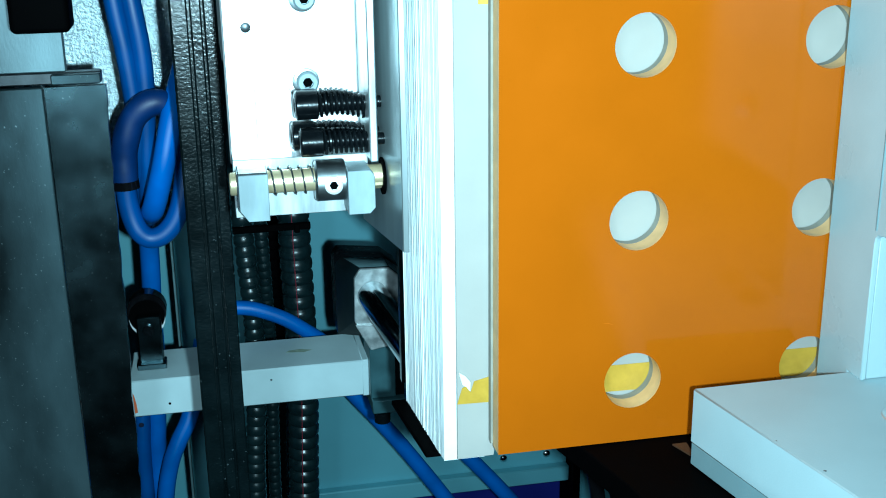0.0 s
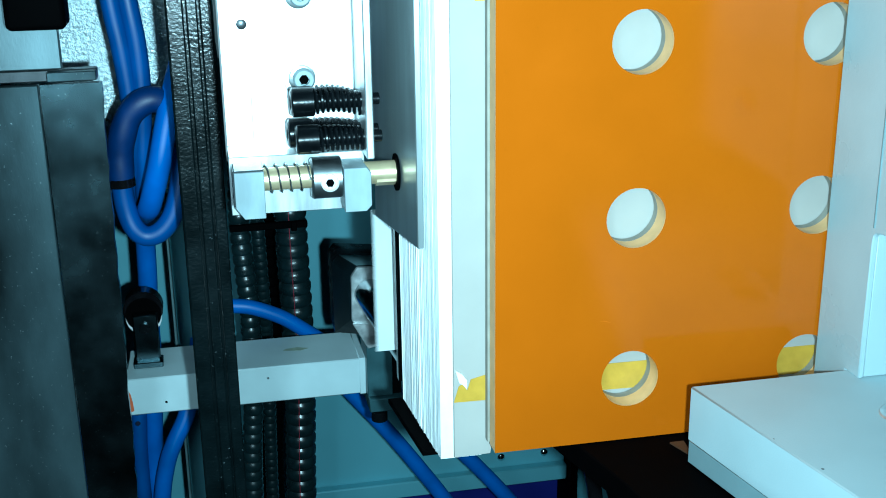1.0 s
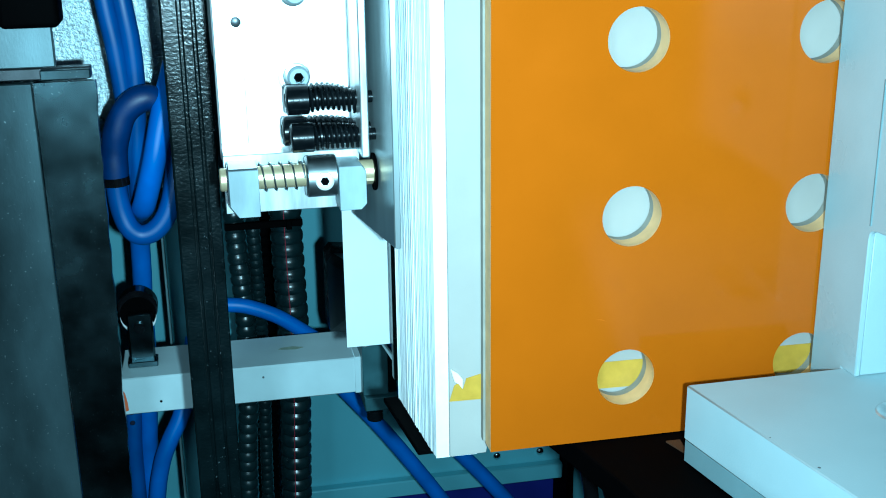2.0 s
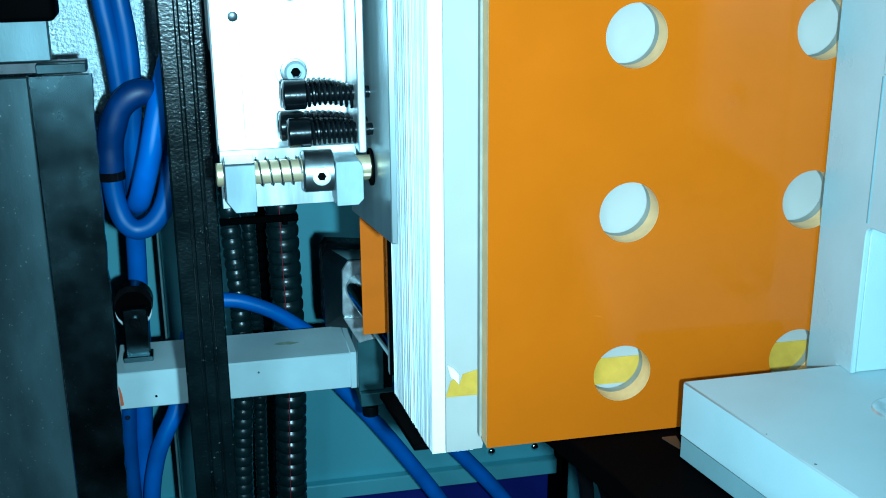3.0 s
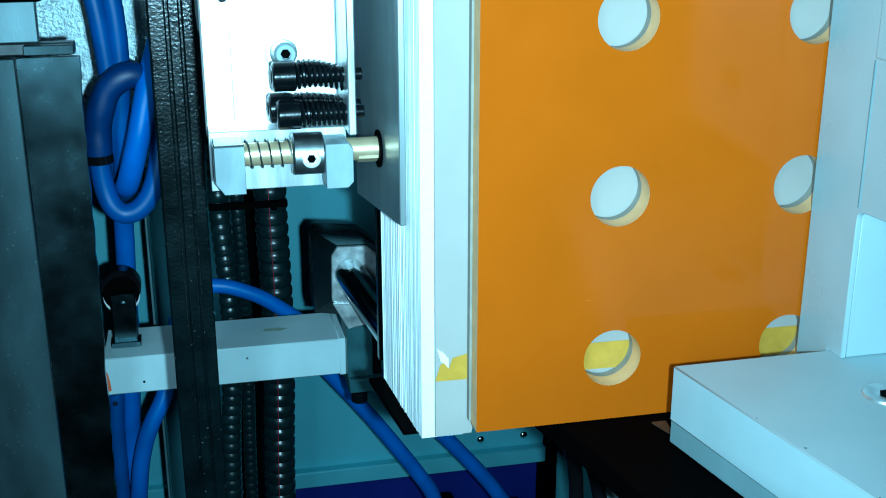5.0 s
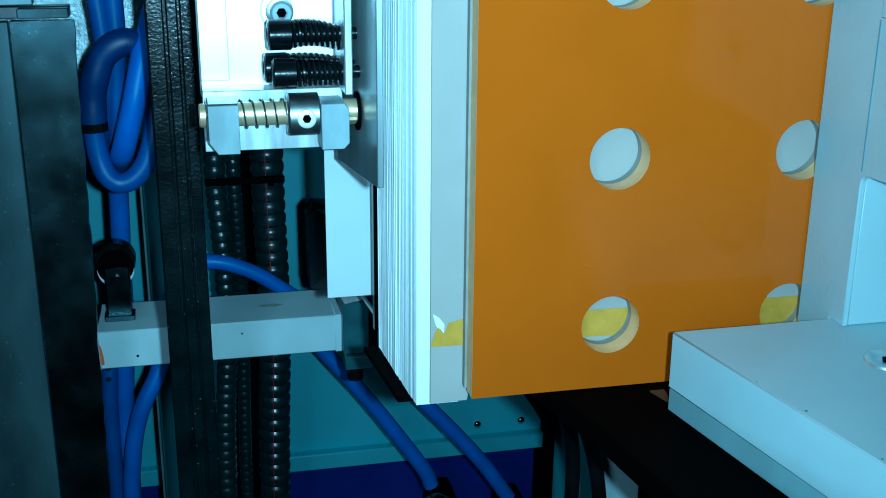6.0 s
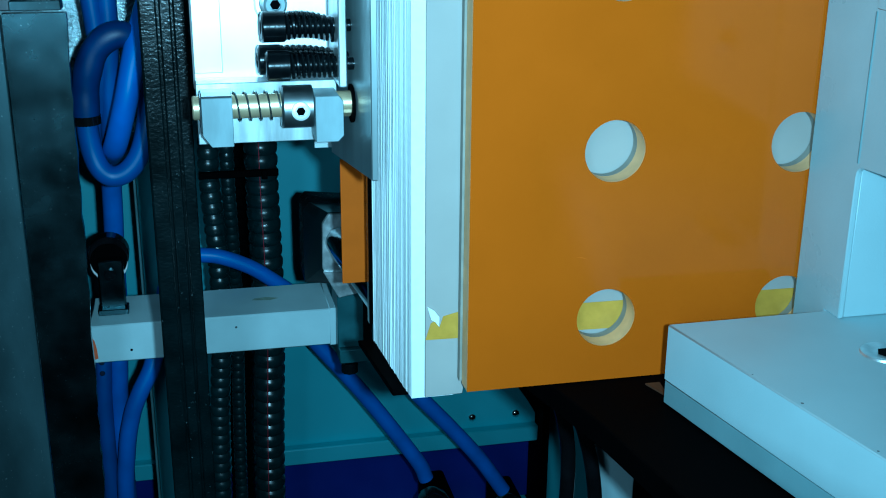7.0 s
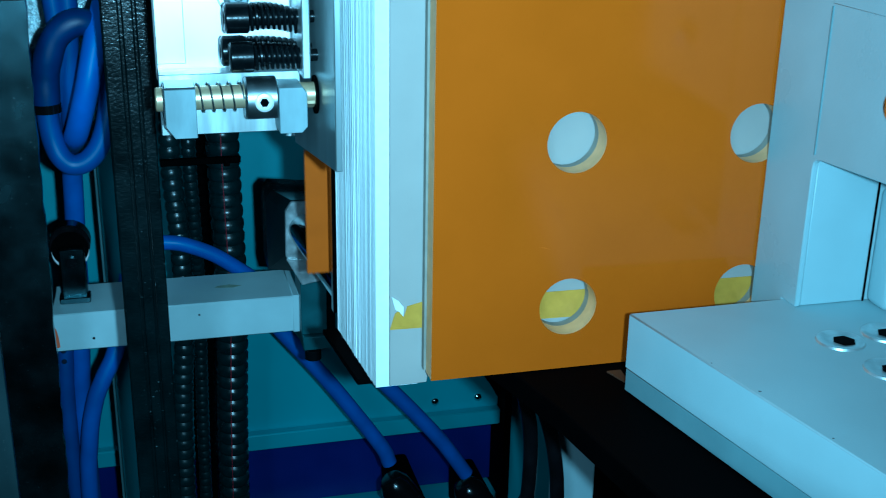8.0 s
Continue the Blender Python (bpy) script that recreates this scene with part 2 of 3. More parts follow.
def sweep(points, radius, steps=8, seg=14, bm=None):
    """A round hose along a smooth line; radius is a number or a function of the running length."""
    bm = bm or bmesh.new()
    line = smooth_line(points, steps) if steps > 1 else [Vector(v) for v in points]
    up, run, rings = Vector((0.31, 0.9, 0.2)), 0.0, []
    for i, c in enumerate(line):
        d = (line[min(i + 1, len(line) - 1)] - line[max(i - 1, 0)]).normalized()
        u = (up - d * up.dot(d)).normalized()
        w, up = d.cross(u), u
        run += (c - line[i - 1]).length if i else 0
        r = radius(run) if callable(radius) else radius
        rings.append([bm.verts.new(c + (u * math.cos(2 * math.pi * k / seg) + w * math.sin(2 * math.pi * k / seg)) * r) for k in range(seg)])
    for a, b in zip(rings, rings[1:]):
        for k in range(seg):
            bm.faces.new((a[k], a[(k + 1) % seg], b[(k + 1) % seg], b[k]))
    bm.faces.new(list(reversed(rings[0])))
    bm.faces.new(rings[-1])
    return bm


def coil(x0, x1, y, z, r, turns, wire):
    n = int(turns * 14)
    pts = [(x0 + (x1 - x0) * k / n, y + r * math.cos(2 * math.pi * turns * k / n), z + r * math.sin(2 * math.pi * turns * k / n)) for k in range(n + 1)]
    return sweep(pts, wire, 1, 6)


def pierced_plate(x0, xs, z0, zs, x1, z1, r, y0, y1, seg=40):
    """A plate with round holes at every x of xs and z of zs; the second material is for its cut edges."""
    bm = bmesh.new()
    mid = lambda a: [(p + q) / 2 for p, q in zip(a, a[1:])]
    gx, gz = [x0] + mid(xs) + [x1], [z0] + mid(zs) + [z1]
    for y in (y0, y1):
        for i, cx in enumerate(xs):
            for j, cz in enumerate(zs):
                inner, outer = [], []
                for k in range(seg):
                    a = 2 * math.pi * (k + 0.5) / seg
                    ux, uz = math.cos(a), math.sin(a)
                    inner.append(bm.verts.new((cx + r * ux, y, cz + r * uz)))
                    tx = (gx[i + 1] - cx if ux > 0 else gx[i] - cx) / ux
                    tz = (gz[j + 1] - cz if uz > 0 else gz[j] - cz) / uz
                    s = min(tx, tz)
                    outer.append(bm.verts.new((cx + s * ux, y, cz + s * uz)))
                for k in range(seg):
                    n = (k + 1) % seg
                    bm.faces.new((inner[k], inner[n], outer[n], outer[k]))
                    a, b = outer[k].co, outer[n].co
                    if abs(a.x - b.x) > 1e-6 and abs(a.z - b.z) > 1e-6:
                        corner = bm.verts.new((gx[i + 1] if a.x + b.x > 2 * cx else gx[i], y, gz[j + 1] if a.z + b.z > 2 * cz else gz[j]))
                        bm.faces.new((outer[k], outer[n], corner))
    ring = lambda cx, cz, y, rr: [bm.verts.new((cx + rr * math.cos(2 * math.pi * (k + 0.5) / seg), y, cz + rr * math.sin(2 * math.pi * (k + 0.5) / seg))) for k in range(seg)]
    for cx in xs:
        for cz in zs:
            a, b = ring(cx, cz, y0, r), ring(cx, cz, y1, r)
            for k in range(seg):
                bm.faces.new((a[k], a[(k + 1) % seg], b[(k + 1) % seg], b[k])).material_index = 1
    c = [(x0, z0), (x1, z0), (x1, z1), (x0, z1)]
    for (ax, az), (bx, bz) in zip(c, c[1:] + c[:1]):
        bm.faces.new([bm.verts.new(v) for v in ((ax, y0, az), (bx, y0, bz), (bx, y1, bz), (ax, y1, az))]).material_index = 1
    bmesh.ops.remove_doubles(bm, verts=bm.verts, dist=0.01)
    return bm


def slot_ring(x, z0, z1, r, w, y0, y1):
    """The raised rim of an upright slot with round ends."""
    bm = bmesh.new()
    rings = []
    for rr, y in ((r, y1), (r, y0), (r - w, y0), (r - w, y1)):
        ring = []
        for k in range(32):
            a = 2 * math.pi * (k + 0.5) / 32
            ring.append(bm.verts.new((x + rr * math.cos(a), y, (z1 if math.sin(a) > 0 else z0) + rr * math.sin(a))))
        rings.append(ring)
    for a, b in zip(rings, rings[1:]):
        for k in range(32):
            bm.faces.new((a[k], a[(k + 1) % 32], b[(k + 1) % 32], b[k]))
    return bm


def socket_screw(parent, p, r, material=STEEL):
    """A cap screw seen head on, facing the operator."""
    x, y, z = p
    s = part("screw", lathe([(0, r), (r * 0.8, r), (r, r * 0.85), (r, r * 0.5), (r * 0.6, r * 0.48)], (x, y, z), (0, -1, 0)), material, parent)
    part("socket", lathe([(0, r * 0.47), (0.3, r * 0.47)], (x, y - r * 0.62, z), (0, -1, 0), seg=6), BLACKP, s, "dark hexagon socket")
    return s


# ---- hall ----
FLOOR = -1000
solo("floor", box(-1500, 1500, -1600, 1400, FLOOR - 60, FLOOR, 0), CONCRETE, "grey concrete floor of the machine hall", "floor", "structure")
solo("ceiling", box(-1500, 1500, -1600, 1400, 1500, 1560, 0), HALL, "plain grey hall ceiling", "ceiling", "structure")
for nm, b in (("wall_north", (-1500, 1500, 1400, 1460)), ("wall_south", (-1500, 1500, -1660, -1600)), ("wall_west", (-1560, -1500, -1600, 1400)), ("wall_east", (1500, 1560, -1600, 1400))):
    solo(nm, box(*b, FLOOR, 1500, 0), HALL, "plain grey plaster hall wall", "wall", "structure")

# ---- machine body behind ----
cover = thing("machine_cover", (0, 520, FLOOR), "grey sheet metal machine cover with a folded lower lip", "cover", kind="")
part("panel", prism([(-330, -312), (199, -312), (199, -292), (191, -278), (179, -260), (150, -225), (150, 330), (-330, 330)], 520, 524, "y", 0.5), COVER, cover)
part("lip", box(-330, 199, 510, 520, -316, -300, 1.2), COVER, cover, "folded lower lip")
for x in (137, 179):
    part("rivet", lathe([(0, 4), (1.2, 3.6), (2.2, 2.2), (2.6, 0.5)], (x, 520, -290), (0, -1, 0), seg=16), CHROME, cover, "shiny round rivet")
part("base_panel", box(-330, 199.4, 540, 560, -392, -312, 0.5), NAVY, cover, "navy blue lower panel")
part("ledge", box(-330, 199.4, 515, 560, -420, -394, 1.5), COVER, cover)
part("plinth", box(-330, 199.4, 545, 600, FLOOR, -420, 0), NAVY, cover)
side = thing("side_cabinet", (270, 600, FLOOR), "teal grey steel cabinet behind black hoses", "cabinet")
part("body", box(206.8, 420, 600, 640, FLOOR, 100, 2), COVER, side)
part("edge_post", box(199.6, 206.6, 500, 640, FLOOR, 0, 0.5), BLACKP, side)

# left machine wall: dark steel plates
wall = thing("machine_wall", (-250, 210, FLOOR), "dark worn steel machine side wall with narrow seams", "machine wall")
part("panel", box(-400, -196, 200, 206, FLOOR, 134, 0.6), WALLM, wall)
ragged = [(-164 - 0.0145 * (134 - z) + random.uniform(-0.7, 0.5), z) for z in range(130, -220, -7)]
part("edge_panel", prism([(-195.2, 134), (-164, 134)] + ragged + [(-169.5, -230), (-169.5, FLOOR), (-195.2, FLOOR)], 200, 206, "y", 0), EDGE, wall)
part("gap_strip", box(-400, -166, 204, 212, 135, 141, 0.5), STEEL_D, wall)
part("upper_panel", box(-400, -183, 200, 206, 142, 420, 0.6), WALL_U, wall)
part("joint", box(-191, -166, 198, 203.6, 135.6, 140.6, 0.4), WALLM, wall)
part("knob", box(-205, -176, 175, 200, 165, 230, 3), BLACKP, wall, "black rounded stop block")
back = thing("hammered_panel", (-150, 330, FLOOR), "light grey hammered metal panel behind blue hoses", "panel")
part("panel", box(-230, -112, 330, 336, 40, 420, 0.6), HAMMER_P, back)
part("stay", box(-230, -200, 337, 345, FLOOR, 420, 0.6), BLACKP, back)

upright = thing("upright_bar", (-138, 400, FLOOR), "teal grey steel upright behind the blue hoses", "upright")
part("bar", box(-144.5, -130, 400, 412, FLOOR, 180, 0.8), COVER, upright)
part("edge_strip", box(-146.5, -144.7, 396, 412, FLOOR, 180, 0.4), GUN, upright)

# black ribbed post
post = thing("ribbed_post", (-115, 165, FLOOR), "black hammered machine post with vertical ribs", "post")
part("core", box(-127, -105.5, 154, 186, FLOOR, 420, 0.8), HAMMER, post)
part("rib", box(-126.5, -118.2, 149, 155, FLOOR, 420, 0.8), HAMMER, post)
part("rib", box(-117, -111.5, 150, 155, FLOOR, 420, 0.8), HAMMER, post)
part("rib", box(-110.5, -104.5, 149, 157, FLOOR, 420, 0.8), HAMMER, post)

# ---- grey cross bar with roller and clamp ----
bar = thing("cross_bar", (-100, 300, -97), "grey enamelled square cross bar behind the black post", "bar")
part("beam", box(-174.5, -19.5, 280, 330, -97.5, -72, 0.8), GREYP, bar)
part("end_cap", box(-23.5, -18.9, 279.6, 330.4, -98, -71.6, 0.6), GREYP, bar)
part("end_mark", prism([(-174.3, -95), (-171.2, -94), (-171.6, -88), (-172.6, -82), (-174.3, -79)], 279.5, 279.9, "y", 0), WOODR, bar, "worn rust red patch")
part("pit", lathe([(0, 0.9), (0.2, 0.7)], (-150.5, 280, -90), (0, -1, 0), seg=9), BLACKP, bar, "small dark chip")
part("pit", lathe([(0, 0.8), (0.2, 0.6)], (-84, 280, -80), (0, -1, 0), seg=8), DKGREY, bar, "small grey chip")
part("stain", prism([(-72, 305), (-60, 303), (-54, 306), (-62, 309), (-70, 308)], -71.95, -71.9, "z", 0), DULL, bar, "faint yellow stain")
part("bracket", box(-168.5, -152.5, 300, 308, -72, -36, 1.0), EDGE, bar)
part("bracket_foot", box(-170, -151, 296, 308, -71.9, -68, 0.5), EDGE, bar)
part("pin", rod((-161, 300, -45), (-161, 297.5, -45), 3.6), BLACK_OX, bar)
roller = part("roller", rod((-161.5, 309, -36), (-161.5, 322, -36), 12.8, 1), RUBBER, bar)
part("rim", rod((-161.5, 308.7, -41), (-161.5, 308.4, -41), 11.6, 0.1), ALU_D, roller, "bright rim edge")
part("hub_cap", rod((-161.5, 308.3, -38.6), (-161.5, 308.1, -38.6), 11.6, 0.1), BLACKP, roller)
clamp = thing("rod_clamp", (-10, 290, -112), "dark steel clamp holding a polished round guide rod", "clamp")
back_rim = [(-37, -58), (-37, -8), (-33, -3), (-4, -6), (6, -14), (6, -58)]
front_rim = [(-29.5, -37), (-29, -6.5), (-25, -0.5), (-6, -1), (0.5, -7), (0.5, -52)]
part("body", prism(back_rim, 296, 322, "y", 0.3), BLACK_OX, clamp)
# Shade on the sides and light on the top are in the colours.
part("shoulder", loft(front_rim, 263, back_rim, 295.9), [TEAL_UNLIT, GUN], clamp, "bevelled shoulder with unlit sides and lit top painted in")
part("nose", prism([(-29.3, -36.5), (-28.8, -6.7), (-24.8, -0.8), (-6.2, -1.3), (0.2, -7.2), (0.2, -52), (-7.5, -53), (-19.5, -55)], 260.6, 262.8, "y", 0.5), MILLED, clamp, "bright machined front face")
part("land", prism([(-29.3, -38), (-0.2, -41), (-8, -54.5), (-19.5, -56.5)], 258.4, 260.5, "y", 0.6), MILLED, clamp, "scalloped milled step")
part("stem", box(-19, -2, 272, 300, -97, -58.5, 0.5), TEAL_D, clamp)
part("flank", box(-1.9, 4, 274, 300, -97, -58.5, 0.3), BLACK_OX, clamp)
part("foot", box(-18.5, 4, 268, 300, -107, -97.3, 0.7), TEAL_D, clamp)
part("bolt", rod((-11, 277, -110), (-11, 277, -117), 5.5), BLACK_OX, clamp)
part("guide_rod", rod((-17.5, 262, -19), (2, 130, -32), 9.8, 0.8, seg=48), CHROME_D, clamp, "polished dark chrome rod")

# ---- corrugated conduits ----


def corrugated(label, pts, r, pitch, stripe=None, material=CONDUIT):
    c = thing("corrugated_conduit", pts[-1], label, "conduit", "black corrugated conduits")
    line = smooth_line(pts, 60)
    even, run, want = [line[0]], 0.0, pitch / 6
    for a, b in zip(line, line[1:]):
        d = (b - a).length
        while run + d >= want:
            even.append(a + (b - a) * ((want - run) / d))
            want += pitch / 6
        run += d
    steps = iter(range(len(even)))
    wave = lambda s: r - (0.0, 0.0, 0.0, 0.03, 0.13, 0.06)[next(steps) % 6] * r
    part("sleeve", sweep(even, wave, 1, 16), material, c)
    if stripe:
        part("stripe", sweep([(x + stripe, y - r * 0.95, z) for x, y, z in pts], 0.32, 6, 6), RED, c, "thin red stripe")
    return c


corrugated("thin black corrugated cable conduit with shiny ribs", [(-88, 378, 150), (-91, 376, 60), (-94, 376, 0), (-91, 376, -60), (-91, 378, -120), (-97, 380, -220), (-100, 382, -420)], 7.6, 8.0)
corrugated("slim black corrugated conduit between two thicker ones", [(-78, 385, 150), (-80, 388, 40), (-80.5, 392, -10), (-79, 404, -70), (-78, 420, -130), (-81, 425, -250), (-83, 425, -450)], 5.2, 6.5)
# The flat black material stands in for shade on this rear conduit.
corrugated("corrugated conduit behind the shiny ones, painted black for shade", [(-74, 440, 150), (-74, 440, 0), (-74, 440, -130), (-79, 440, -250), (-81, 440, -450)], 9.0, 8.0, None, BLACKP)
corrugated("thick black corrugated conduit with a red stripe", [(-56, 382, 150), (-57, 382, 0), (-56, 382, -110), (-60, 384, -230), (-63, 386, -420)], 12.0, 9.6, -2)
tie = thing("cable_tie", (-74, 380, -4), "black cable tie round the conduits", "cable tie")
part("strap", box(-101, -46, 366, 369, -4, 1, 0.6), BLACKP, tie)
part("tail", box(-58, -54, 362, 366, -5, 1.5, 0.5), BLACKP, tie)

# ---- blue air hoses ----


def hose(label, pts, r, material=BLUE):
    h = thing("air_hose", pts[-1], label, "hose", "blue air hoses")
    part("tube", sweep(pts, r, 10, 16), material, h)
    return h


def mark(h, p, r):
    part("mark", lathe([(0, r), (0.4, r * 0.8)], p, (0.1, -1, 0), seg=10), INK, h, "dark printed mark")


hose("dark blue air hose looped over itself", [(-127, 250, 92), (-128.5, 246, 102), (-132, 240, 112), (-139, 236, 117), (-147, 235, 115), (-154, 235.5, 108), (-158.5, 237, 97), (-161, 239, 84), (-161.8, 240, 70), (-160.6, 240, 53), (-157, 239, 41.5), (-150.5, 239, 36), (-142, 239, 38.5), (-134.5, 240, 48), (-129, 242, 66), (-125.5, 246, 92), (-122, 256, 122), (-116, 270, 150)], 6.0, BLUE_D)
hose("blue air hose hanging down behind the loop", [(-178, 258, 420), (-164, 254, 220), (-159, 252, 169), (-156, 252, 146), (-154, 253, 122), (-153, 255, 100), (-154, 262, 70), (-153, 276, 46), (-152, 304, 26), (-158, 354, 2), (-161, 362, -50), (-165, 362, -130), (-167, 362, -420)], 5.5, BLUE_D)
twin = hose("blue air hose hanging beside its twin", [(-167, 260, 420), (-155, 255, 220), (-149.5, 253, 169), (-147, 253, 146), (-146.5, 254, 122), (-148, 256, 100), (-150, 260, 72), (-151, 270, 50), (-150, 322, 28), (-157, 352, 6), (-160, 358, -40), (-170, 346, -95), (-174, 342, -132), (-176, 342, -190), (-176, 342, -420)], 5.6, BLUE_D)
hose("bright blue hose running down through the loop", [(-118, 262, 150), (-128, 240, 122), (-133, 230, 106), (-139, 226, 82), (-146, 234, 58), (-149.5, 252, 48), (-152.5, 290, 36), (-156.5, 326, 18), (-157.5, 336, 0), (-158.5, 340, -24), (-160, 344, -50), (-161, 347, -90), (-164, 347, -132), (-167, 349, -190), (-168, 350, -420)], 6.5, BLUE)
hose("blue hose curving out behind the cross bar", [(-128, 352, -76), (-134, 345, -104), (-141, 337, -128), (-150, 333, -145), (-157, 331, -162), (-162.5, 330, -190), (-166, 330, -240), (-167, 332, -420)], 6.0, BLUE)
for z in (-122, -130):
    mark(twin, (-174.2 - 0.03 * (-122 - z), 335.6, z), 1.9)
wrap = thing("hose_wrap", (-160, 240, 71), "dark navy sleeve over the looped blue hose", "wrap")
part("wrap", sweep([(-129.5, 244.5, 105), (-132, 240, 112), (-139, 236, 117), (-147, 235, 115), (-154, 235.5, 108), (-158.5, 237, 97), (-161, 239, 84), (-161.8, 240, 71)], lambda d: 7.6 + 0.2 * math.sin(d * 0.3), 8, 20), BLUE_K, wrap)
band = thing("hose_band", (-160, 240, 62), "black band round the blue hose", "band")
part("band", sweep([(-161.8, 240, 72), (-161.7, 240, 67)], 8.0, 3, 18), RUBBER, band)
hose("blue air hose bowing behind the conduits", [(-112, 357, -54), (-105.6, 355, -54.7), (-90.4, 354, -56.8), (-70.7, 354, -65.3), (-54.6, 355, -76.9), (-38.5, 358, -91), (-20, 364, -112)], 5.3)
hose("blue air hose slanting down to a black fitting", [(-30, 428, -140), (-17, 422, -158), (20, 420, -206), (63, 420, -270), (72, 420, -290)], 6.4)
hose("second blue air hose slanting down to a black fitting", [(30, 424, -165), (60, 420, -205), (92, 420, -243), (118, 420, -276), (140, 420, -310)], 6.4)
for x, z, lab in ((82, -308, "black push-in hose fitting"), (148, -322, "black push-in hose fitting below the cover lip")):
    f = thing("hose_fitting", (x, 420, z - 20), lab, "fitting", "hose fittings")
    part("body", lathe([(0, 11), (3, 14), (26, 14), (34, 10), (36, 7)], (x + 9, 420, z - 26), (-0.55, 0, 0.83), seg=20), RUBBER, f)
    part("base", box(x + 2, x + 26, 412, 515, z - 70, z - 30, 3), BLACKP, f)

# ---- support under the stack ----
beam = thing("support_beam", (80, -60, FLOOR), "black painted support beam under the orange plate", "beam")
part("deck", prism([(32, 20), (36, 5), (46, -37), (52, -75), (75, -220), (240, -220), (240, 20)], -12, -0.8, "z", 0.6), BLACKP, beam)
# Added brown patch, a painted reflection of the orange plate.
part("shim", prism([(76.5, -8), (83, -8), (81.5, -23)], -0.7, 0.1, "z", 0.05), BROWN_REFLECT, beam, "small brown patch painted as the orange plate's reflection")
part("column", box(134, 270, 136, 175, FLOOR, -40, 2), BLACKP, beam)
part("cantilever", box(170, 235, 0, 137, -60, -12.2, 2), BLACKP, beam)
rail = thing("stack_rail", (-25, 80, -24), "black steel rail under the card stack", "rail")
part("rail", box(-27, -12, 26, 84, -12.2, -9.6, 0.4, skew=-0.11), BLACKP, rail)
part("arm", box(-15, 60, 62, 74, -13.5, -9.9, 0.5), BLACKP, rail)
part("guide_strip", box(-23.3, -20.2, 112, 118, -14, 74, 0.4), BLACK_OX, rail)
for hp in ([(64, 118, -30), (72.5, 106, -50), (78.5, 101, -70), (82.2, 100, -94), (82, 100, -126), (78, 100, -165), (71, 102, -420)],
           [(75, 116, -38), (85, 106, -64), (92, 101, -85), (97, 100, -108), (99.5, 100, -134), (100, 100, -180), (98, 102, -420)]):
    solo("rubber_hose", sweep(hp, 4.1, 12, 16), RUBBER, "glossy black rubber hose under the beam", "hose", group="black hoses")
leg = thing("support_bracket", (118, 130, FLOOR), "pale grey bracket plate under the black beam", "bracket")
part("plate", box(107, 133.5, 128, 134, FLOOR, -60, 0.8), WHITEP, leg)

# ---- orange pierced plate, board and card stack ----
plate = thing("pierced_plate", (80, 8, -0.5), "orange laminate guide plate with round holes and cream edges", "plate")
part("spacer", pierced_plate(-1.0, [60, 141.5], 0.5, [28.5, 100.8, 173.2, 245.6], 198, 288, 12.9, 9.4, 13.4), [SPACER, SPACER], plate, "grey spacer sheet behind the laminate")
part("plate", pierced_plate(0, [60, 141.5], -0.3, [28.5, 100.8, 173.2, 245.6], 200, 290, 12.9, 0, 9.3), [ORANGE, CREAM], plate)
part("scuff", prism([(45.5, 56.5), (48, 56.0), (50.5, 55.3), (48, 56.5)], -0.1, -0.04, "y", 0), CARD_O, plate, "pale scuff mark")
board = thing("backing_board", (60, 18, -9), "pale grey backing board behind the orange plate", "board")
part("board", prism([(-15, -8), (1.5, -7.8), (3, 1), (200, 1), (200, 280), (-15, 280)], 13.9, 15.4, "y", 0.25), BOARD, board)
jag = [(-15, 18.9), (190, 15.4), (190, 29.4), (-1, 30.6), (-7.4, 29.1), (-9.0, 24.1), (-10.6, 27.6), (-12.8, 26.2)]
part("tape", prism(jag, 13.5, 13.8, "y", 0), TAPE, board, "torn yellow adhesive tape")
part("tape", prism([(-5, 190), (190, 188), (190, 203), (-5, 205)], 13.5, 13.8, "y", 0), TAPE, board, "yellow adhesive tape")
part("torn_flap", prism([(-14.4, 34.3), (-11.4, 32.3), (-9.2, 29.3), (-9.3, 24.8), (-11, 27.2), (-12.8, 28.3)], 12.5, 13.2, "y", 0.1), TORN, board, "curled scrap of torn film")

# ---- spring bolts, bracket and pusher ----
mount = thing("mounting_plate", (-73, 85, 116), "bright aluminium mounting plate with cap screws", "plate")
part("plate", box(-103.5, -45.5, 75, 88, 116.5, 290, 0.8), ALU_D, mount)
part("strip", box(-103, -91, 73.6, 75.2, 124, 290, 0.3), ALU_D, mount)
part("flange", box(-45.4, -42, 43, 88, 122, 290, 0.5), ALU, mount)
part("arm", box(-104, -84, 88.2, 150, 160, 260, 1), ALU, mount)
for z in (152.5, 188.5, 224):
    part("slot", slot_ring(-69.8, z - 0.5, z + 1.6, 7.0, 0.8, 74.4, 75.1), STEEL, mount, "milled slot edge")
    part("washer", lathe([(0, 5.9), (0.7, 5.9), (0.9, 5.5)], (-68.6, 74.9, z), (0, -1, 0)), STEEL, mount)
    socket_screw(mount, (-68, 74.4, z), 4.7, ALU_B)
part("slot", slot_ring(-94, 176, 181, 3.0, 0.7, 73.2, 73.7), STEEL, mount, "small slot edge")
part("pin", lathe([(0, 2.2), (0.5, 2.2), (0.7, 1.8)], (-93.4, 73.6, 177), (0, -1, 0)), STEEL_D, mount, "small grey pin")


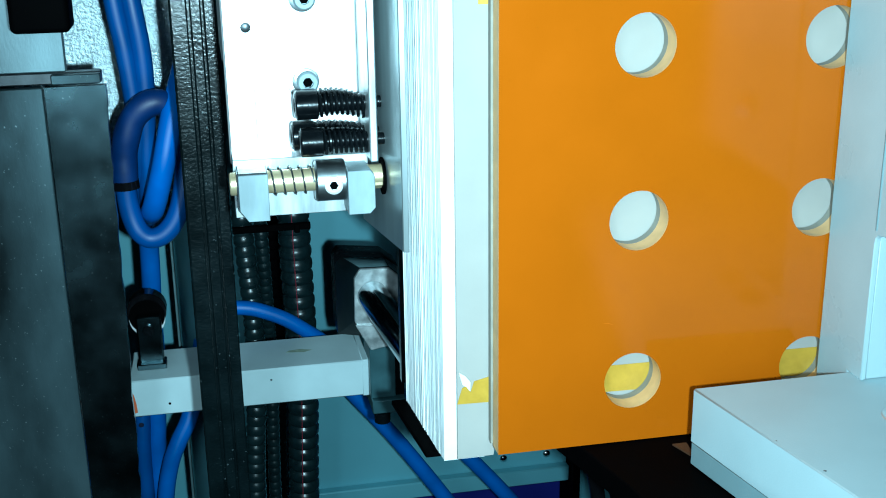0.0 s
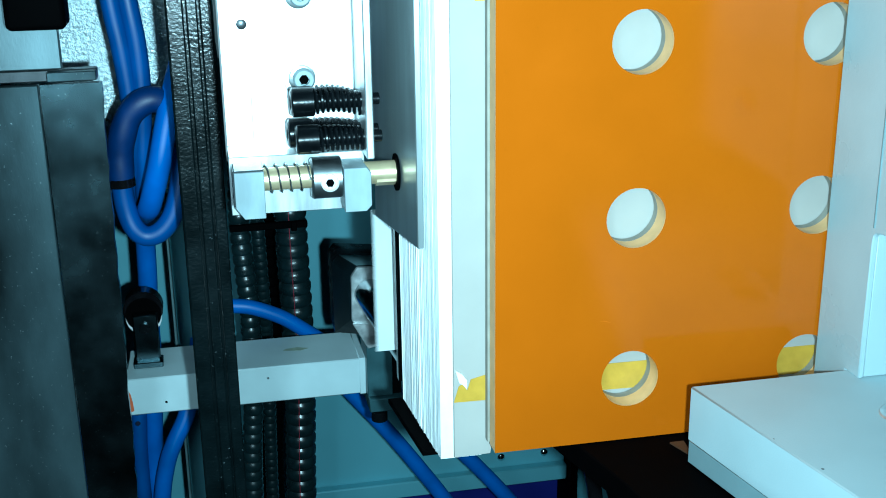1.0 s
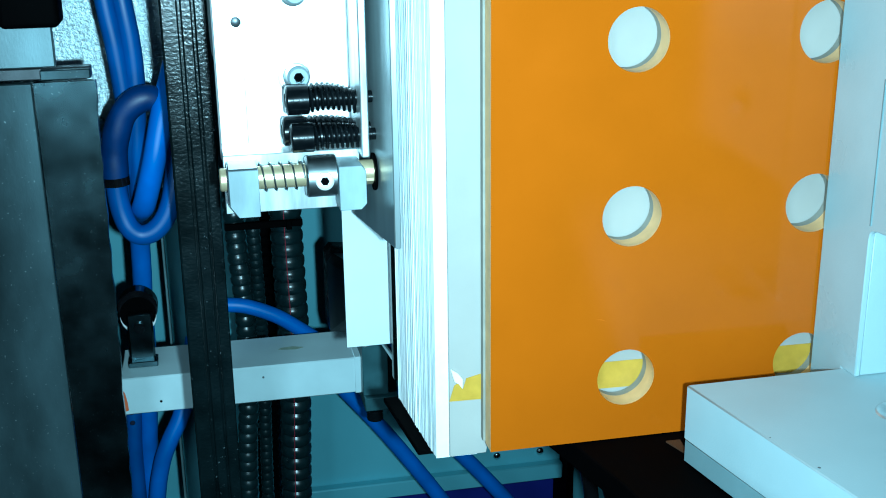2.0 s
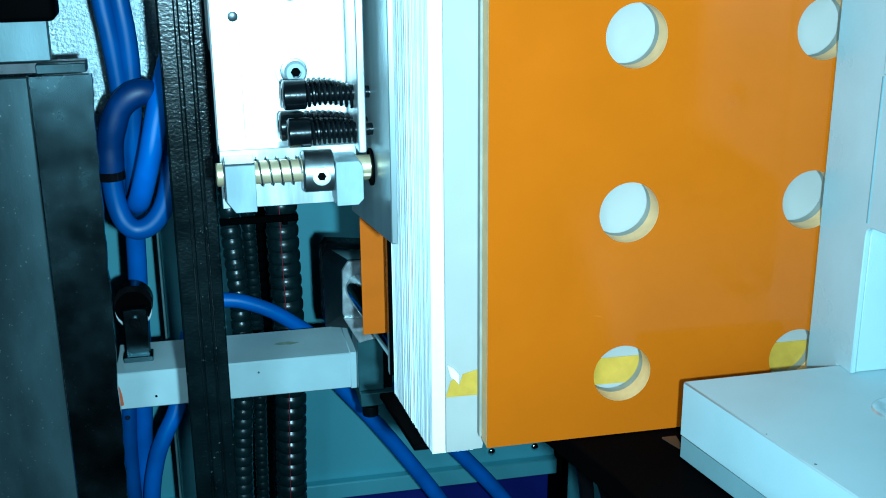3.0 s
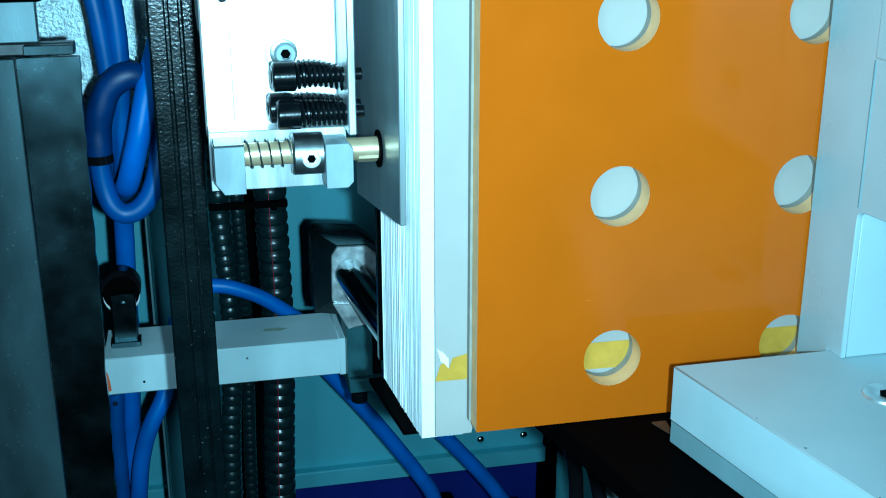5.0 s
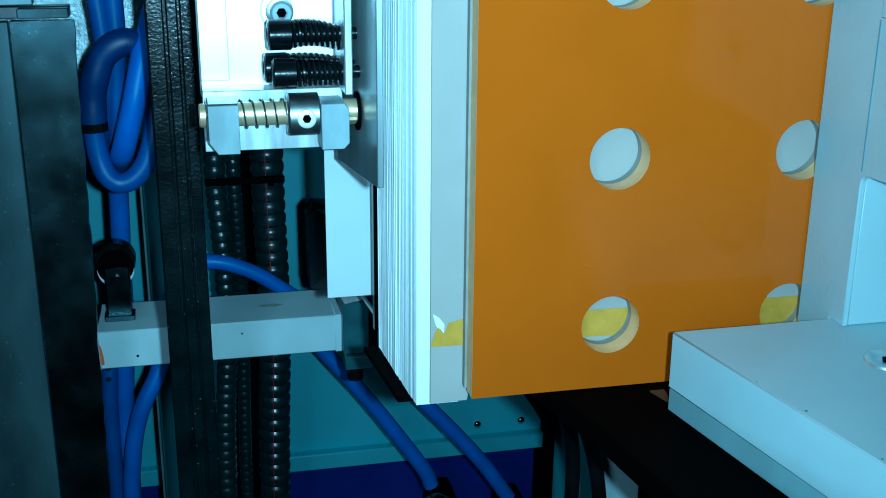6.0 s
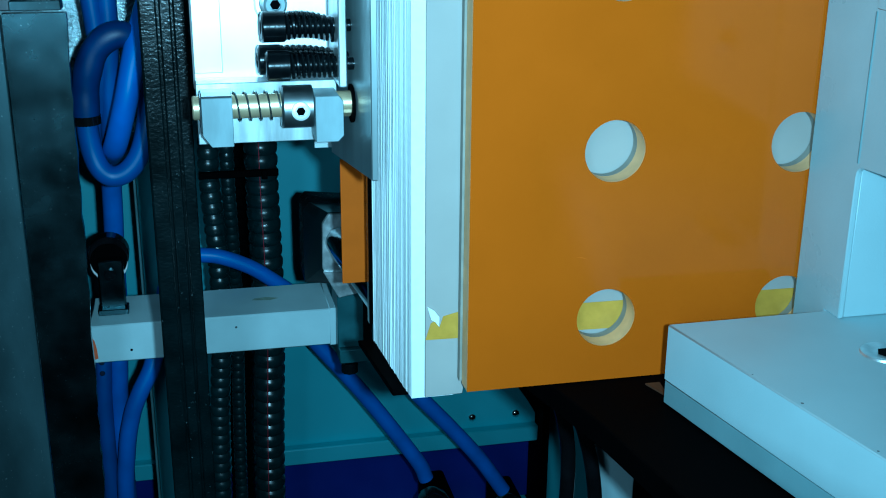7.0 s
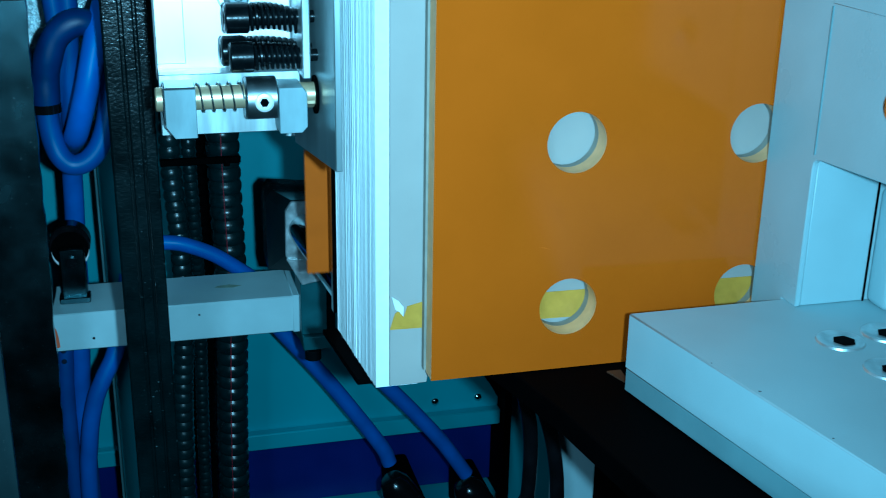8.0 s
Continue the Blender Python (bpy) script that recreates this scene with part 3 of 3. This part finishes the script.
def spring_bolt(y, z, dx, sag):
    """A cap bolt whose loose spring bows by sag on its way to the flange."""
    b = thing("spring_bolt", (-60 + dx, y, z), "black cap bolt with a bowed coil spring", "bolt", "black spring bolts")
    h = part("head", lathe([(0, 3.4), (0, 5.4), (0.7, 6.3), (9.4, 6.3), (9.9, 5.7)], (-76 + dx, y, z), (1, 0, 0), seg=36), BLACK_OX, b)
    part("rim", lathe([(0, 5.2), (0.15, 5.3), (0.15, 3.6)], (-76.15 + dx, y, z), (1, 0, 0)), NEARBLACK, h, "worn grey head face")
    part("socket", lathe([(0, 3.0), (0.3, 3.0)], (-76.35 + dx, y, z), (1, 0, 0), seg=6), BLACKP, h)
    part("shank", rod((-67 + dx, y, z), (-42, y, z), 3.4), BLACK_OX, b)
    x0, n, turns = -66.4 + dx, 9 * 16, 9
    pts = []
    for k in range(n + 1):
        f = k / n
        r = 5.3 - 0.7 * f
        pts.append((x0 + (-45.6 - x0) * f, y + r * math.cos(2 * math.pi * turns * f), z + sag * math.sin(math.pi * (0.15 + 0.85 * f)) - 0.45 * sag - sag * 0.5 * f + r * math.sin(2 * math.pi * turns * f)))
    part("spring", sweep(pts, 0.78, 1, 6), BLACK_OX, b)
    part("thread", rod((-42, y, z), (-37.6, y, z), 2.6), BLACK_OX, b)
    return b


spring_bolt(56, 145.6, 0.6, 2.0)
spring_bolt(51, 130.4, 1.6, 0.6)
spring_bolt(61, 131.2, -1.0, 1.0)

bracket = thing("rod_bracket", (-73, 60, 96), "milled aluminium bracket holding a sprung brass rod", "bracket")
part("back_bar", box(-103, -44, 62, 74.5, 95.8, 121.8, 0.3), ALU, bracket)
part("bearing_block", prism([(-101.5, 103.5), (-98, 98.5), (-89, 98.5), (-89, 119), (-101.5, 119)], 45, 72, "y", 0.25), ALU_B, bracket)
part("bearing_block", prism([(-55.3, 99), (-46, 99), (-43.6, 101.5), (-43.6, 116), (-45.5, 118.4), (-55.3, 118.4)], 44, 72, "y", 0.25), ALU_B, bracket)
# Added dark sheets paint shade onto the left block's top and side.
part("face_plate", box(-101.4, -89.2, 46, 71.5, 119.05, 119.6, 0.15), STEEL_D, bracket, "dark sheet standing in for shade on the block's top")
part("face_plate", box(-102.1, -101.6, 46, 71.5, 104.2, 119.4, 0.15), STEEL_D, bracket, "dark sheet standing in for shade on the block's side")
collar = part("collar", lathe([(0, 8.0), (0.9, 9.0), (13, 9.0), (13.4, 8.6)], (-68.8, 54.6, 112.4), (1, 0, 0), seg=40), STEEL, bracket)
part("set_screw", lathe([(0, 3.9), (0.7, 3.9), (0.9, 3.5), (0.9, 2.2), (0.2, 2.0)], (-61.2, 45.7, 112.2), (0, -1, 0)), ALU_D, collar)
part("socket", lathe([(0, 1.9), (0.4, 1.9)], (-61.2, 45.4, 112.2), (0, -1, 0), seg=6), BLACKP, collar)
part("spring", coil(-88.6, -69.2, 54.6, 113.3, 6.0, 4.5, 0.42), STEEL, bracket, "open coil spring")

pusher = thing("pusher", (-35, 20, 80), "dark steel pusher plate on a brass rod, pressing the card stack", "pusher")
part("blade", prism([(20, 88), (24, 87.6), (100, 80), (100, 290), (20, 290)], -36, -33.2, "x", 0.4), BLADE, pusher)
part("brass_rod", rod((-105, 54, 113.4), (-37.4, 54, 113.4), 5.0, 0.5), BRASS, pusher, "turned brass rod")
part("bush", lathe([(0, 8.2), (1.2, 8.2), (1.2, 7.6)], (-39.4, 54, 113.0), (1, 0, 0)), BLACKP, pusher, "black bush round the rod")
part("hex_end", lathe([(0, 4.4), (0.5, 5.2), (9.0, 5.2), (9.4, 4.6)], (-48.6, 54, 112.6), (1, 0, 0), seg=6), BRASS, pusher, "brass hexagon end of the rod")
for v in pusher.children[0].data.vertices:
    v.co.x -= 0.075 * v.co.y

# ---- moving cards ----
ocard = solo("orange_card", box(-33, -20, 139, 139.6, -1, 66, 0.15), CARD_O, "orange card blank lifted off the stack", "card")
wcard = solo("white_card", box(-46, -21.5, 135, 135.5, -3, 76, 0.15), CARD_W, "white card blank sliding down past the stack", "card")

# ---- white frame and table block ----
tab = thing("table_block", (160, -100, 2), "thick white enamelled table block with countersunk screws", "table block")
part("slab", prism([(76.3, -26.5), (124, -262), (420, -262), (420, -23)], 10.5, 35, "z", 0.6), WHITEP, tab)
part("lower_plate", prism([(77.2, -25.6), (125, -261), (419, -261), (419, -24)], -0.4, 10.2, "z", 0.5), DKTEAL, tab, "grey enamelled underplate")
for x, y in ((146.5, -70), (168, -67.5), (150, -97), (172, -94)):
    s = part("screw", lathe([(0, 9.6), (0.8, 9.2), (1.0, 8.0), (0.4, 6.0)], (x, y, 35), (0, 0, 1)), ALU, tab, "bright countersunk screw")
    part("socket", lathe([(0, 4.6), (0.25, 4.6)], (x + 1, y - 1, 35.5), (0, 0, 1), seg=6), BLACKP, s)
for x, y, rr in ((94.2, -102, 0.7), (88, -77, 0.4), (101, -138, 0.5)):
    part("chip", lathe([(0, rr), (0.12, rr * 0.7)], (x, y, 34.98), (0.1, 0, 1), seg=7), DKGREY, tab, "small dark chip in the enamel")
frame_ = thing("guard_housing", (180, -14, 35), "white powder coated guard housing beside the orange plate", "housing")
flank = [(-1, -0.6), (-25.2, -0.6), (-25.2, 35.3), (-36, 35.3), (-36, 95), (-36.5, 97.5), (-38, 99), (-41, 99.6), (-130, 106), (-130, 290), (-1, 290)]
part("side_cover", prism(flank, 146.4, 148.9, "x", 0.5), FLANK, frame_)
part("recess_panel", box(149.1, 330, -35.2, -30, 35.3, 102.6, 0.5), WHITEP, frame_)
part("top_cover", box(149.1, 330, -130, -28.4, 103, 290, 1), WHITEP, frame_)
part("label_plate", box(145.6, 146.2, -125, -37, 160.5, 192, 0.3), WHITEP, frame_, "raised white plate")
part("joint", box(146.0, 146.35, -36.6, -35.9, 101, 159.5, 0), DKTEAL, frame_, "narrow grey joint")
part("seam", box(178.2, 179.0, -35.9, -35.3, 35.4, 92, 0), BLACKP, frame_, "dark narrow seam")
part("side_box", box(179.2, 330, -50, -35.4, 35.3, 86, 3), WHITEP, frame_)
bolt_ = part("bolt", lathe([(0, 6.4), (1.0, 6.4), (1.5, 5.6), (1.1, 4.2)], (146.3, -83, 131), (-1, 0, 0)), CHROME, frame_, "chrome countersunk bolt")
part("socket", lathe([(0, 3.8), (0.3, 3.8)], (145.2, -83, 131), (-1, 0, 0), seg=6), BLACKP, bolt_)

# ---- stacked card blanks ----
stack = thing("card_stack", (60, 50, -9), "upright stack of white card blanks standing on edge", "card stack")
blank = lambda k: [(0, 0), (0.0185, 0), (0.02, 0.011), (0.19, 0.011), (0.19, 0.262 + 0.0004 * k), (0, 0.262 + 0.0004 * k)]
sheet_mesh = [finish(bm_, "sheet", PAPER) for bm_ in [prism(blank(k), 0, 0.0007, "y", 0.0001) for k in range(4)]]
SHEETS = 88
for k in range(SHEETS):
    y = 15.7 + 0.735 * k
    ob = new("sheet", sheet_mesh[k % 4])
    ob.parent = stack
    x = -20.8 - 5.6 * k / SHEETS + random.uniform(-0.12, 0.12) + (random.uniform(-0.5, 0.4) if random.random() < 0.12 else 0)
    ob.matrix_basis = Matrix.Translation(Vector((x - 60, y - 50, random.uniform(0, 0.5))) * MM) @ pose(0, 0, 0, 0, random.uniform(-0.025, 0.025), random.uniform(-0.1, 0.1))

# ---- what moves ----
CYCLE = [-0.1, 1.21, 2.51, 3.81, 5.12, 6.45, 7.73]


def glide(ob, marks, rest):
    """marks: seconds and x, y, z offset in millimetres from rest and lean in degrees; keyed from start to end of the clip."""
    m = sorted(marks)
    at = lambda t: next((tuple(p + (q - p) * (t - a) / (b - a) for p, q in zip(u, v)) for (a, u), (b, v) in zip(m, m[1:]) if a <= t <= b), m[-1][1])
    inner = [(t, o) for t, o in m if 0 < t < 8]
    rows = [(0, at(0))] + inner + [(8, at(8))]
    walk(ob, [(t, Matrix.Translation(rest + Vector(o[:3]) * MM) @ pose(0, 0, 0, 0, o[3], 0)) for t, o in rows])


def motions():
    push, orange, white = [], [], []
    for k, c in enumerate(CYCLE):
        late, lean, early = (11.5, 2.2, 0.07) if k == 3 else (0.0, 0.0, 0.0)
        slip = {0: 0.03, 5: -0.05}.get(k, 0.0)
        c -= 0.04 if k == 0 else 0.0
        push += [(c - 0.34, (0, 0, 0, 0)), (c - 0.25, (7.6, 0, 0, 0)), (c + 0.03, (7.6, 0, 0, 0)), (c + 0.12, (0, 0, 0, 0))]
        c = CYCLE[k]
        orange += [(c + 0.08, (17, 0, -9, 0)), (c + 0.19, (4.6, 0, -7, 0)), (c + 0.28, (0, 0, 0, 0)), (c + 0.94, (0, 0, 0, 0)), (c + 1.04, (10, 0, 0, 0)), (c + 1.14, (20, 0, -9, 0))]
        white += [(c + 0.05, (26, 0, 70, 0)), (c + 0.3, (2 + late, 0, 78, lean)), (c + 0.58 - early, (late, 0, 76, lean)), (c + 0.66 - early, (late, 0, 30, lean)), (c + 0.73 - early, (1 + late, 0, 0, lean)),
                  (c + 0.93, (3 + late, 0, 0, lean * 0.6)), (c + 1.0 + slip, (7 + late * 0.6, 0, -1, 0)), (c + 1.07 + slip, (15, 0, -3, 0)), (c + 1.15 + slip, (28, 0, -3, 0))]
    for ob, marks in ((pusher, push), (ocard, orange), (wcard, white)):
        glide(ob, marks, Vector(ob.location))


motions()
